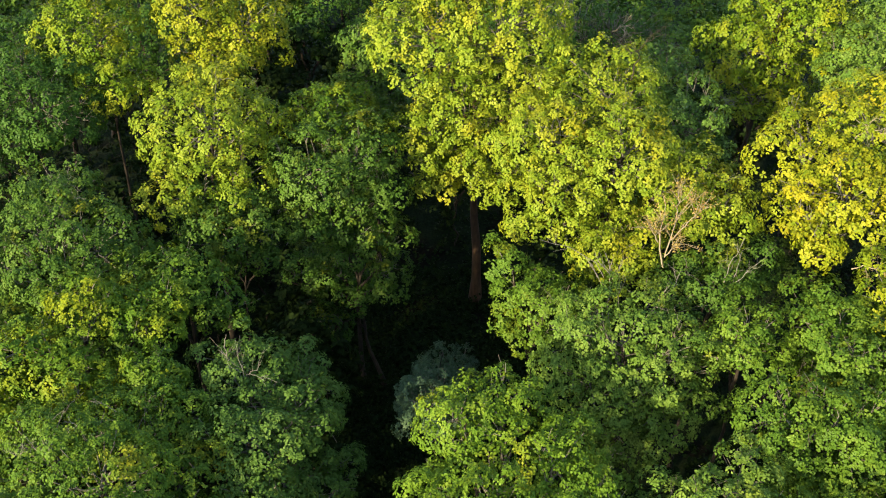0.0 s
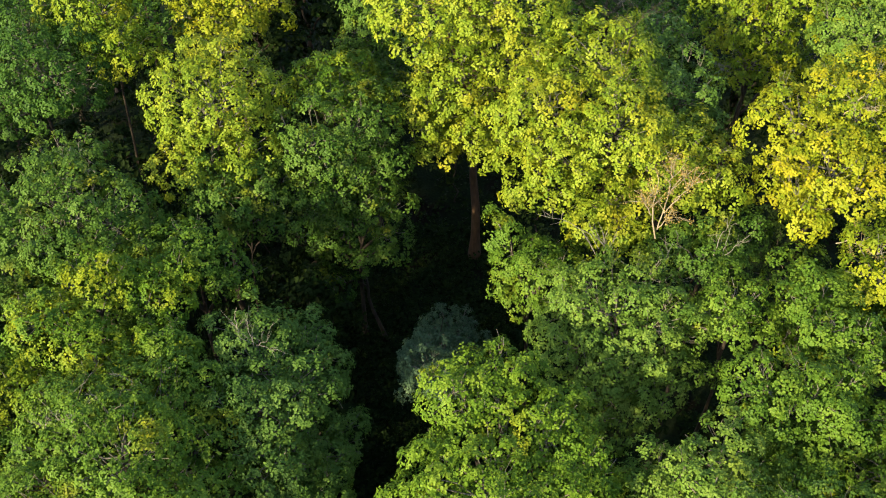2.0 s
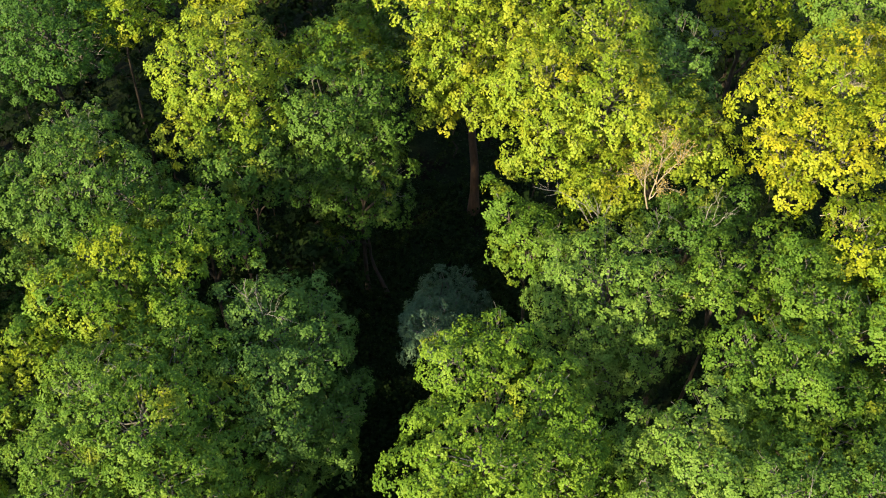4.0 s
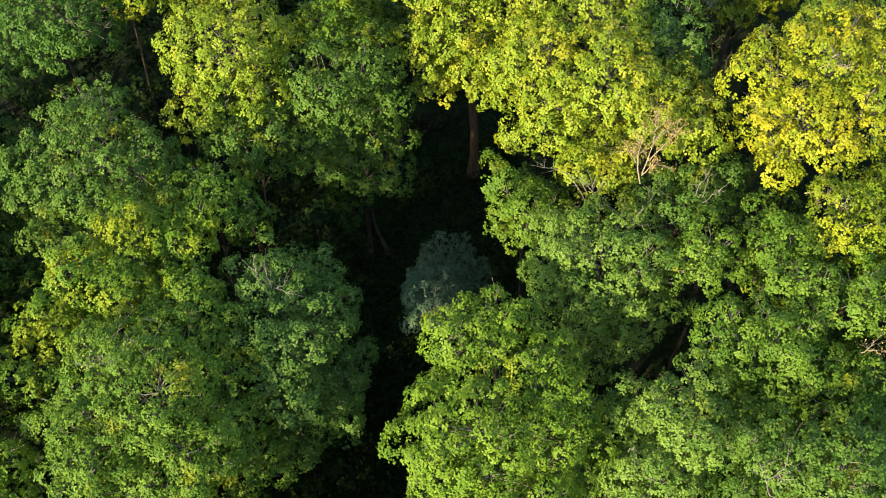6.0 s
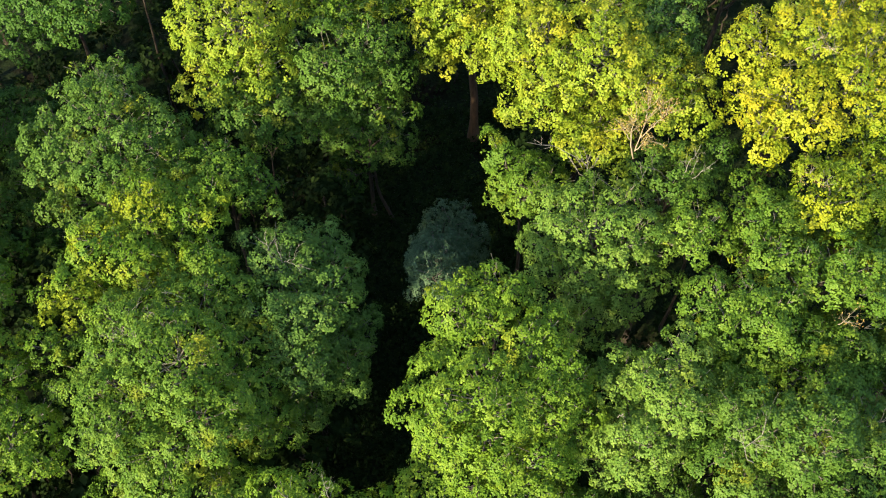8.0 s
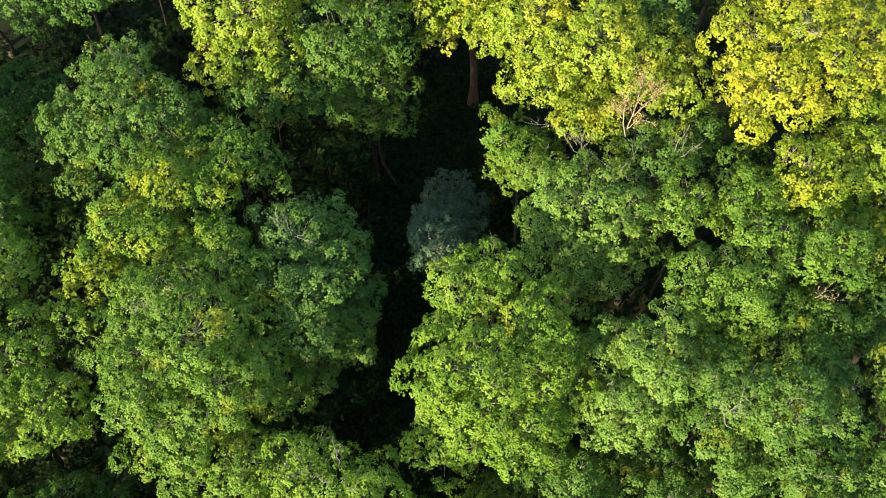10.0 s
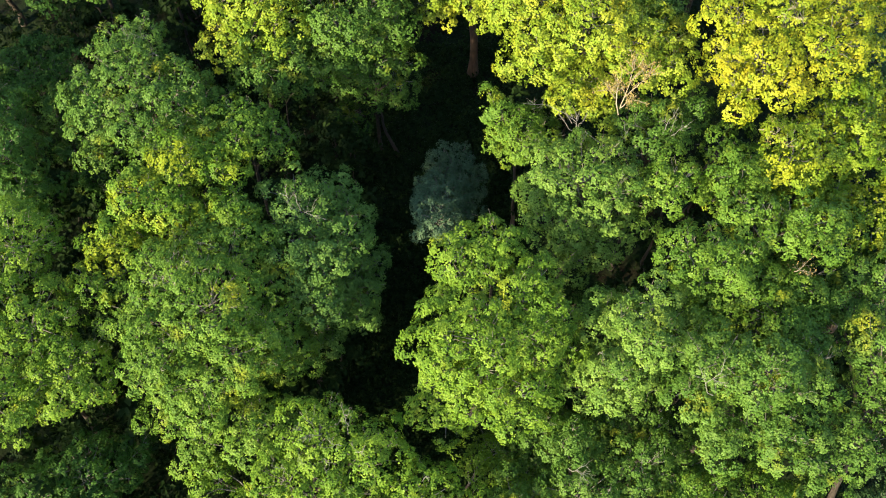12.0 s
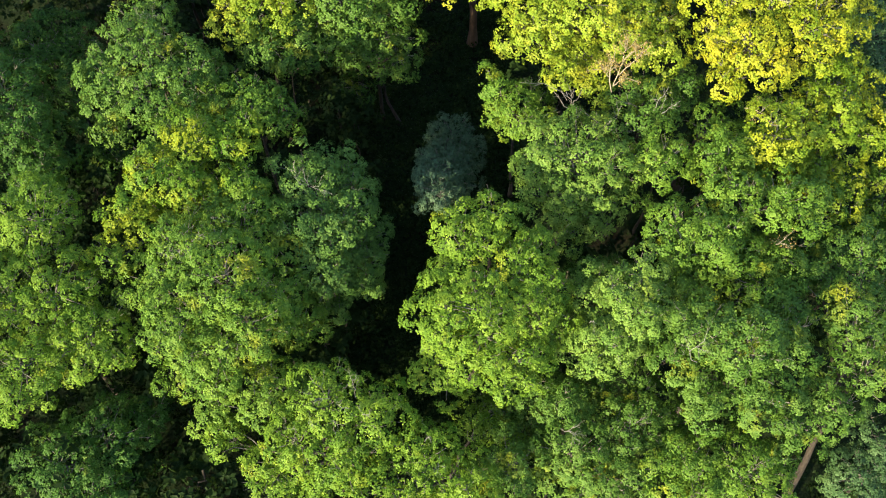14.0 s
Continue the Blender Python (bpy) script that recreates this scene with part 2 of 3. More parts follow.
def crown_mesh(name, rng, lobes, mat, density=1.0, size=0.13, spacing=1.1, lower=0.10, inner=16):
    """A crown: lobes carry rounded boughs, boughs are covered with tufts, tufts are rosettes of leaves."""
    c, d, home = boughs_of(rng, lobes, spacing, lower)
    nb = len(c)
    C = np.array([q[:3] for q in lobes], float)
    R = np.array([q[3] for q in lobes], float)
    axis = unit(d + np.array([0, 0, 0.6]) + rng.normal(0, 0.15, (nb, 3)))
    br = spacing * rng.uniform(0.38, 0.58, nb)
    long = br * rng.uniform(1.0, 1.4, nb)
    step = size * 2.0
    nt = np.maximum(4, (5.6 * br * (br + long) / 2 / step ** 2)).astype(int)
    of = np.repeat(np.arange(nb), nt)
    s = unit(unit(rng.normal(0, 1, (len(of), 3))) + axis[of] * 0.95)
    lumpy = 1 + 0.22 * np.sin(s[:, :1] * 6 + of[:, None]) * np.sin(s[:, 1:2] * 5 + 2 * of[:, None]) * np.cos(s[:, 2:] * 5 + of[:, None])
    s_along = (s * axis[of]).sum(-1, keepdims=True) * axis[of]
    tc = c[of] + (s * br[of][:, None] + s_along * (long - br)[of][:, None]) * lumpy * rng.uniform(0.88, 1.06, (len(of), 1))
    keep = rng.random(len(of)) < density
    for j in range(nb):
        near = ((tc - c[j]) ** 2).sum(1) < (0.92 * br[j]) ** 2
        keep &= ~(near & (of != j))
    for j in range(len(lobes)):
        keep &= (((tc - C[j]) / [1, 1, 0.9]) ** 2).sum(1) > max(R[j] - 1.0 * spacing, 0.2) ** 2
    tc, s, of = tc[keep], s[keep], of[keep]
    tn = unit(s + axis[of] * 0.35 + np.array([0, 0, 0.4]) + rng.normal(0, 0.12, s.shape))
    # each tuft is a little dome: steeper leaves at its tip, drooping ones round its rim
    nl = 8
    high = rng.uniform(0, 1, (len(tc), nl, 1))
    w = rng.normal(0, 1, (len(tc), nl, 3))
    w = unit(w - (w * tn[:, None]).sum(-1, keepdims=True) * tn[:, None])
    base = tc[:, None] + (tn[:, None] * (1.2 * high - 0.4) + w * (0.38 - 0.38 * high) + rng.normal(0, 0.12, (len(tc), nl, 3))) * size
    face = unit(tn[:, None] + w * 0.55 * (1 - high))
    w = unit(w + tn[:, None] * (-0.4 + 0.6 * high + rng.uniform(-0.12, 0.2, (len(tc), nl, 1))))
    v, f = leaf_blades(rng, base.reshape(-1, 3), w.reshape(-1, 3), face.reshape(-1, 3), size)
    # the large shaded leaves inside and under the crown
    ni = int(nb * inner * max(density, 0.5))
    k = rng.choice(len(lobes), ni, p=R ** 2 / (R ** 2).sum())
    inside = C[k] + unit(rng.normal(0, 1, (ni, 3))) * (np.maximum(R[k] - 0.9 * spacing, 0.3) * rng.uniform(0.6, 1.0, ni))[:, None]
    inside[:, 2] = np.maximum(inside[:, 2], 0.8)
    v2, f2 = leaf_blades(rng, inside, unit(rng.normal(0, 1, (ni, 3)) * [1, 1, 0.5]), np.tile([0.0, 0, 1], (ni, 1)), min(size * 1.3, 0.4))
    tone = np.clip(rng.normal(0, 0.5, nb), -1, 1)[of] + rng.normal(0, 0.45, len(of))
    tone = np.concatenate([np.repeat(tone, nl * 4), np.zeros(len(v2))])
    return mesh_from(name, np.concatenate([v, v2]), np.concatenate([f, f2 + len(v)]), mat, tone), c, home


planted = {}


def tree(name, label, base, lobes, leaves, seed, density=1.0, size=0, spacing=1.15, lower=0.10, girth=0.26, bark=None, twigs=0.4, skirt=True, category="tree", group="woodland trees"):
    """A broad-leaved tree: trunk, limbs that fork to the boughs, and a crown of leaves. lobes: x, y, z and radius of each mass of the crown."""
    rng = np.random.default_rng(seed)
    bark = bark or BARK
    bx, by = base
    size = size or 0.142 * (1 + 0.014 * max(0.0, by - 34)) * (0.9 if by < 26 else 1.0)
    root = planted[seed] = tagged(new(name), label, category, group)
    root.location = (bx, by, 0)
    lobes = [(x - bx, y - by, z, r) for x, y, z, r in lobes]
    if skirt:
        flat = np.array(lobes)
        low, reach = flat[:, 2].min(), np.ptp(flat[:, :2], axis=0).max() / 2 + flat[:, 3].mean()
        mx, my = flat[:, 0].mean() * 0.8, flat[:, 1].mean() * 0.8
        wide = min(2.6, 0.58 * reach)
        under = [(mx + rng.uniform(-0.6, 0.6), my + rng.uniform(-0.6, 0.6), max(low - 2.4, 2.5), wide), (mx * 0.6, my * 0.6, max(low - 5.2, 2.0), wide * 0.8)]
        part("lower_crown", crown_mesh("lower_crown", rng, under, LEAVES[leaves], density * 0.5, size * 1.7, spacing * 1.15, 0.0, 6)[0], root)
    me, ends, home = crown_mesh("crown", rng, lobes, LEAVES[leaves], density, size, spacing, lower)
    part("crown", me, root)
    C = np.array(lobes)
    top = np.array([C[:, 0].mean(), C[:, 1].mean(), C[:, 2].max() - 0.5])
    fork = C[:, 2].min() * 0.62
    stem = bent(rng, (0, 0, -0.3), top * [0.75, 0.75, 1], 0, 10, 0.10)
    t = np.linspace(0, 1, 10)
    rad = girth * (1 - 0.86 * t)
    rad[0] *= 1.45
    tubes = Tubes()
    tubes.add(stem, rad, 10)
    trunk = part("trunk", tubes.mesh("trunk", bark), root)
    small = Tubes()
    for k, (x, y, z, r) in enumerate(lobes):
        lift = np.clip((fork + (z - fork) * 0.45) / top[2], 0.2, 0.9)
        foot = np.array([np.interp(lift, t, stem[:, i]) for i in range(3)])
        limb = Tubes()
        line = bent(rng, foot, (x, y, z), -0.3, 7, 0.10)
        limb.add(line, np.linspace(girth * 0.42, 0.07, 7), 7)
        for e in ends[home == k]:
            if rng.random() < twigs:
                start = line[rng.integers(4, 7)]
                small.add(bent(rng, start, e, -0.1, 4, 0.08), np.linspace(0.045, 0.014, 4), 4)
            if rng.random() < 0.55 * twigs:
                # bare twigs that stick out of the foliage
                out = unit(e - np.array([x, y, z - 0.6 * r]))
                for j in range(3):
                    tip = e + unit(out + rng.normal(0, 0.45, 3)) * spacing * rng.uniform(0.55, 0.85)
                    small.add(bent(rng, e - out * 0.2, tip, -0.05, 4, 0.05), np.linspace(0.02, 0.009, 4), 3)
        part("limb", limb.mesh("limb", bark), trunk)
    if small.n:
        tagged(part("fine_branchwork", small.mesh("fine_branchwork", TWIG), root), kind="stuff")
    return root


def dead_spray(root, name, label, foot, way, length, seed, mat=None, thick=0.05, levels=3, dry=0):
    """A bare, forking dead branch that belongs to a tree."""
    rng = np.random.default_rng(seed)
    tubes = Tubes()
    tips = []

    def grow(p, d, size, r, level):
        q = p + d * size
        line = bent(rng, p, q, -0.04 * size, 5, 0.05 * size)
        tubes.add(line, np.linspace(r, r * 0.5, 5), 5)
        if level == 0:
            tips.append(q)
            return
        for i in range(rng.integers(3, 5)):
            s = line[rng.integers(2, 5)]
            grow(s, unit(d + rng.normal(0, 0.5, 3) + np.array([0, 0, 0.12])), size * rng.uniform(0.45, 0.72), r * 0.55, level - 1)

    grow(np.asarray(foot, float) - np.array(root.location), unit(np.asarray(way, float)), length, thick, levels)
    branch = part(name, tubes.mesh(name, mat or DEAD), root, label)
    if dry:
        at = np.repeat(np.array(tips), dry, 0)
        at = at + rng.normal(0, 0.10, at.shape)
        v, f = leaf_blades(rng, at, unit(rng.normal(0, 1, at.shape)), np.tile([0.0, 0, 1], (len(at), 1)), 0.075)
        tagged(part("dry_foliage", mesh_from("dry_foliage", v, f, OCHRE), branch, "dry ochre leaves"), kind="stuff")
    return branch


def dead_limb(root, label, stems, radius, mat=None, twigs=0, seed=1, dry=0):
    """A bare limb of a tree: stems through given places, each with fine twigs near its end."""
    rng = np.random.default_rng(seed)
    tubes, tips = Tubes(), []
    for k, stem in enumerate(stems):
        p = np.array(stem, float) - np.array(root.location)
        t = np.linspace(0, 1, len(p))
        u = np.linspace(0, 1, 9)
        line = np.stack([np.interp(u, t, p[:, i]) for i in range(3)], -1)
        line[1:-1] += rng.normal(0, 0.025, (7, 3))
        tubes.add(line, np.linspace(radius, radius * 0.35, 9) * (1 if k == 0 else 0.75), 6)
        way = unit(p[-1] - p[0])
        for j in range(twigs):
            a = line[rng.integers(3, 9)]
            b = a + unit(way + rng.normal(0, 0.55, 3) + np.array([0, 0, 0.2])) * rng.uniform(0.25, 0.8)
            tubes.add(bent(rng, a, b, -0.04, 4, 0.02), np.linspace(radius * 0.34, radius * 0.14, 4), 4)
            tips += [b, (a + b) / 2]
            c = b + unit(b - a + rng.normal(0, 0.3, 3)) * rng.uniform(0.15, 0.4)
            tubes.add(np.array([(a + b) / 2, (a + b) / 2 * 0.4 + c * 0.6, c]), np.array([0.3, 0.2, 0.12]) * radius, 4)
            tips.append(c)
    branch = part("dead_branch", tubes.mesh("dead_branch", mat or DEAD), root, label)
    if dry:
        at = np.repeat(np.array(tips), dry, 0)
        at = at + rng.normal(0, 0.09, at.shape)
        v, f = leaf_blades(rng, at, unit(rng.normal(0, 1, at.shape)), np.tile([0.0, 0, 1], (len(at), 1)), 0.085)
        tagged(part("dry_foliage", mesh_from("dry_foliage", v, f, OCHRE), branch, "dry ochre leaves"), kind="stuff")
    return branch


# ---- ground ----
bm = bmesh.new()
bmesh.ops.create_grid(bm, x_segments=120, y_segments=120, size=70)
for v in bm.verts:
    v.co.y += 30
    v.co.z = 0.25 * noise.noise(v.co * 0.15) + 0.10 * noise.noise(v.co * 0.7)
rim = [e for e in bm.edges if e.is_boundary]
out = bmesh.ops.extrude_edge_only(bm, edges=rim)["geom"]
for v in [g for g in out if isinstance(g, bmesh.types.BMVert)]:
    v.co.x, v.co.y, v.co.z = v.co.x * 40, (v.co.y - 30) * 40 + 30, 0
me = bpy.data.meshes.new("ground")
bm.to_mesh(me)
bm.free()
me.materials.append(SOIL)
tagged(new("ground", me), "woodland floor, litter and moss colours darkened as shade", "ground", kind="structure")

# ---- the trees at the back ----
tree("oak_tree", "deep green broad oak in shade beside a round oak", (-24, 50.5), [(-24.6, 52.6, 17.4, 3.3), (-22.25, 48.17, 17.18, 3.3), (-26.1, 48.6, 15, 3)], "deep", 1, skirt=False)
tree("oak_tree", "yellow-green oak in low sun behind a round oak", (-19.8, 51.6), [(-20.4, 52.8, 19.1, 3.0), (-18.6, 50.4, 17.4, 2.2)], "sunny", 50, skirt=False, girth=0.15)
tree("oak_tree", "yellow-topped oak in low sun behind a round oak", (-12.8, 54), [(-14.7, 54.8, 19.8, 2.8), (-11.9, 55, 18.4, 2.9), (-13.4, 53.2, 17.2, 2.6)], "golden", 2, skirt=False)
tree("oak_tree", "round oak with a yellow-green sunlit dome", (-12, 41.5), [(-11.82, 43.29, 19.06, 3.5), (-12.9, 40.4, 16.9, 2.1), (-10.4, 41.0, 17.6, 1.9)], "gilded", 3, skirt=False)
# no tree of its own: darker leaves paint the round oak's shaded lower crown
tree("hazel_tree", "duller foliage added as a round oak's shaded lower side", (-11.2, 41.6), [(-9.8, 40.2, 15.6, 1.9), (-11.5, 39.3, 15.9, 2.0), (-9.0, 40.3, 13.3, 1.5), (-10.6, 39.6, 13.6, 1.5)], "green", 52, girth=0.09, skirt=False)
tree("oak_tree", "green oak at the head of the clearing", (-5, 43.8), [(-6.8, 41.6, 17.3, 2.2), (-4.62, 43.43, 17.19, 2.4), (-3.5, 43.0, 15.4, 1.9), (-4.7, 42.4, 14.4, 2.1), (-3.3, 42.2, 12.6, 1.7), (-5.3, 42.2, 12.2, 1.6), (-7.2, 41.2, 14.8, 1.7), (-3.2, 42.2, 10.6, 1.2), (-2.9, 42.0, 9.4, 1.1)], "green", 4, density=0.95, skirt=False, girth=0.17)
tree("oak_tree", "green oak between a round oak and the clearing", (-6.8, 47), [(-7.5, 46.5, 17.2, 2), (-5.9, 45.8, 17.7, 1.9), (-5.5, 49.4, 16.2, 2.1)], "patchy", 48, girth=0.2, skirt=False)
tree("oak_tree", "dim olive oak drooping low over the clearing", (-3.6, 43.4), [(-6.3, 43.6, 9.6, 1.6), (-5.0, 44.0, 7.2, 1.6), (-7.5, 44.6, 8.2, 1.6), (-6.6, 42.4, 6.2, 1.2)], "deep", 49, girth=0.15, skirt=False)
tree("oak_tree", "dark green oak in shade behind the clearing", (-4.5, 53.5), [(-4.4, 53.2, 16, 2), (-3.6, 52, 14.5, 2.2), (-4, 53.4, 18, 2.2), (-3.8, 50.8, 15.2, 1.8)], "green", 5, skirt=False)
tree("oak_tree", "tall yellow-green oak on a bare reddish trunk", (2.2, 51.2), [(-0.6, 48.7, 21.5, 3.5), (3.2, 48.2, 22.3, 3.6), (1.2, 46.09, 18.26, 2.6), (-0.9, 45.3, 17.2, 2), (1.49, 44.93, 16.06, 1.9), (3.9, 46.6, 18.5, 2.8), (1.5, 50.2, 25, 3.5), (0.2, 46.4, 14.2, 1.8), (-0.4, 45.2, 14.4, 1.6), (2.8, 45.0, 14.2, 1.6), (4.2, 44.6, 15.0, 1.5)], "gilded", 6, girth=0.36, skirt=False, bark=RED_BARK)
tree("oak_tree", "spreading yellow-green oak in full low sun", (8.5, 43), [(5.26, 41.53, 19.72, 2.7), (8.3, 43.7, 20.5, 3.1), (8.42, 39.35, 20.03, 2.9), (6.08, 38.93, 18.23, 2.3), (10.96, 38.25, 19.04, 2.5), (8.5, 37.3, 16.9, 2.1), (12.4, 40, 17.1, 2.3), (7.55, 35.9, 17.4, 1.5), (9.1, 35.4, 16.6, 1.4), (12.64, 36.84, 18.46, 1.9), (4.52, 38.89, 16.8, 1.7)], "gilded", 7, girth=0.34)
tree("ash_tree", "grey-green tree behind a spreading oak", (12.8, 44.5), [(11.8, 42.9, 19.3, 2.7), (12.9, 41.6, 17.9, 1.6), (10.9, 46.6, 20.2, 2.0)], "cool", 8)
tree("ash_tree", "thin half-bare dark tree with exposed limbs", (10.5, 59), [(8, 58.5, 16.5, 2.6), (11, 59.5, 15.5, 3), (14, 59, 14, 2.6)], "deep", 9, density=0.4, twigs=0.9)
tree("oak_tree", "green oak with a sunlit yellow crest", (18, 52.5), [(21, 52.8, 19.6, 2.9), (17.8, 52.8, 18.1, 2.9), (18.2, 51.4, 16.1, 2.6), (19.7, 54.4, 21.1, 2.8), (22.5, 54.2, 14, 1.8)], "sunny", 10, skirt=False)
tree("ash_tree", "pale grey-green tree above a golden oak", (24, 47.5), [(22.8, 47, 20, 2.8), (25.3, 49, 20.5, 3.2), (24.5, 45, 18, 2.6)], "grey", 11)
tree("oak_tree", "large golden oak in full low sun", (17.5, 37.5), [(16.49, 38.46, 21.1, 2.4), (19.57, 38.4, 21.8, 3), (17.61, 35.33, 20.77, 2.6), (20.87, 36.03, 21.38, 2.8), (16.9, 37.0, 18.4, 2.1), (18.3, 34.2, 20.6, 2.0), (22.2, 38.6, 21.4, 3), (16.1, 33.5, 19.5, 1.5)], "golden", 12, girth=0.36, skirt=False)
tree("ash_tree", "bluish green tree beside a golden oak", (26.5, 40), [(26.5, 39, 16, 3), (25.8, 35.5, 15, 2.8)], "blue", 13)


# ---- round the clearing ----
tree("field_maple", "slender light green tree leaning over the clearing", (4.8, 36.8), [(2.8, 35.59, 16.89, 1.1), (4.15, 35.4, 15.2, 1.3), (4.55, 34.8, 12.8, 1.2), (5.5, 35.8, 14.5, 1.4), (4.96, 33.07, 16.27, 1.3), (3.6, 35.8, 12.0, 1.0), (3.2, 36.0, 13.5, 1.1)], "fresh", 14, girth=0.16, skirt=False)
tree("ash_tree", "rounded grey-green tree with fine leaves", (7.6, 31), [(7.51, 30.08, 16.82, 3), (5.9, 29.9, 15.4, 2.2), (9.36, 29.44, 17.13, 2.2), (7.86, 28.3, 15.19, 2), (6.6, 31.5, 16, 1.8), (6.5, 28.3, 13.6, 1.9), (7, 27.2, 13.2, 1.7), (9.7, 28.3, 15.2, 1.8), (8.2, 27.7, 14.2, 1.6)], "grey", 15, skirt=False, size=0.132)
tree("field_maple", "small green tree under a spreading oak", (11.8, 33.5), [(11.78, 32.35, 17.99, 1.55), (12.93, 32.98, 17.51, 1.75), (11.93, 35.09, 16.8, 1.4), (10.87, 34.67, 16.2, 1.3), (14.2, 34.4, 17.2, 1.5)], "green", 16, skirt=False, girth=0.18)
tree("field_maple", "small round light green maple among larger crowns", (12.6, 30), [(12.41, 29.27, 17.97, 1.75), (12.5, 30.7, 16, 1.45)], "fresh", 17, skirt=False, girth=0.18)
tree("oak_tree", "yellow-green oak below a golden oak", (19, 31.5), [(20.8, 31.8, 18.9, 2.15), (18.28, 29.69, 19.63, 2.05), (22.4, 31, 18.3, 1.95), (23.6, 33.3, 18.4, 2.3), (22.4, 29.0, 17.0, 1.7), (22.5, 27.6, 17.0, 1.7), (24.2, 31.0, 17.8, 1.8), (22.0, 32.6, 19.4, 1.7), (20.7, 28.6, 17.4, 1.6)], "sunny", 18)
tree("field_maple", "green tree below a golden oak", (15.8, 31.4), [(15.95, 32.09, 17, 1.6), (17.36, 30.84, 17.2, 1.75), (15.4, 30.12, 15.4, 1.5), (18.67, 30.59, 16.2, 1.5), (17.08, 30.61, 15.2, 1.5)], "fresh", 44, skirt=False, girth=0.18)
tree("oak_tree", "small green oak with rounded lobes", (17.2, 27.3), [(15.74, 26.6, 19.21, 1.6), (18.44, 25.51, 19.39, 1.95), (17.3, 27.8, 16.8, 1.65), (20.8, 26.6, 17.5, 1.65), (15.44, 28.78, 18.95, 1.6)], "fresh", 19, skirt=False, girth=0.2)
tree("oak_tree", "flat-topped olive green oak beside a grey-green ash", (13.6, 25.5), [(12.4, 24.6, 18.59, 1.7), (14.35, 24.2, 18.84, 1.85), (13.2, 23.8, 17.4, 1.55), (15.19, 23.32, 17.97, 1.55)], "fresh", 20, skirt=False, girth=0.2)
tree("oak_tree", "bright lime green oak beside the clearing", (1.6, 21.8), [(1.8, 22.5, 16.7, 3), (0.03, 20.39, 17.13, 2.4), (3.74, 20.83, 17.01, 2.6), (1.9, 19, 16.3, 2.6), (0.8, 24.76, 18.38, 1.9), (2.28, 25.01, 18.09, 1.9), (-0.1, 18.4, 14.2, 2.2), (3.51, 17.96, 15.74, 2.2), (5, 20.4, 15, 2.1), (4.0, 22.6, 18.2, 2.1), (5.2, 21.1, 17.1, 1.9), (1.4, 19.9, 18.5, 2.2)], "lime", 21, girth=0.32)
tree("oak_tree", "dark blue-green oak in shade beside the clearing", (-7, 28.3), [(-7.7, 28.8, 15.2, 2.4), (-6.3, 29.5, 13.8, 2), (-8.8, 29.7, 15.8, 1.8), (-6.5, 27.1, 15, 2.2), (-6.31, 25.88, 12.44, 2.2), (-7.8, 26.2, 15.3, 2.2), (-5.9, 25.2, 12.2, 1.9), (-6.8, 24.14, 14.48, 1.7), (-4.9, 27.6, 11.4, 1.5), (-6.34, 27.53, 14.67, 1.7), (-6.5, 31.0, 14.3, 1.6), (-7.2, 23.6, 10.2, 1.6), (-5.9, 25.6, 10.6, 1.4)], "cool", 22)
tree("oak_tree", "large green oak with a broad uneven crown", (-17.5, 37), [(-18.9, 37.42, 17.08, 2.7), (-16.02, 36.03, 16.9, 2.5), (-20.39, 35.75, 16.33, 2.4), (-17.11, 34.01, 16.87, 2.3), (-18.74, 39.9, 16.95, 2.1), (-15, 36.7, 15, 2.1), (-21.4, 35.3, 12.6, 1.6)], "green", 23, girth=0.32)
tree("oak_tree", "green oak at the edge of the clearing", (-11.8, 34.4), [(-11.86, 34, 16.87, 1.75), (-13.4, 34, 16.8, 1.65), (-10.3, 34, 15.4, 1.55)], "fresh", 24, skirt=False)
# yellow in the leaf colour stands for the high clumps that catch the sun
tree("oak_tree", "green oak with sunlit patches coloured yellow in its leaves", (-15.8, 30.2), [(-14.99, 31.29, 17.56, 2), (-16.82, 29.79, 17.19, 2), (-15.6, 28.9, 16.7, 1.8), (-18.28, 27.31, 15.3, 2), (-13.6, 29.2, 15, 1.6), (-12.7, 31.8, 16.5, 1.9), (-12.14, 28.35, 16.4, 1.6), (-19.28, 24.76, 15.04, 1.5)], "patchy", 25)
tree("oak_tree", "big bright green oak with layered boughs", (-11.8, 22), [(-12.47, 22.76, 16.91, 2.9), (-14.8, 24.41, 16.77, 2.3), (-11.72, 26.5, 16.06, 1.9), (-15.17, 20.78, 15.53, 2.5), (-11.1, 20.3, 15.93, 2.4), (-13, 18.9, 14.7, 2.4), (-9.9, 22.5, 14.2, 2.2), (-16.8, 23.1, 14.8, 2), (-10.2, 17, 13.4, 2.2), (-13.4, 17, 11.6, 1.8), (-15.2, 18.6, 11.8, 1.7), (-15.9, 20.8, 13.2, 1.7), (-8.9, 21.4, 12.6, 1.7), (-12.7, 26.3, 16.3, 1.6), (-13.9, 27.1, 16.0, 1.6), (-10.7, 26.8, 15.8, 1.6), (-11.9, 28.0, 16.5, 1.6), (-9.9, 25.2, 15.5, 1.4)], "fresh", 26, girth=0.34)
tree("oak_tree", "bright green oak at the edge of the wood", (-23, 21.5), [(-24, 26.8, 15.8, 2.6), (-22.6, 22.4, 14.8, 2.7), (-20.3, 19.7, 14.3, 2.3), (-24, 18.2, 14, 2.7), (-26, 22, 15, 3)], "lime", 27)
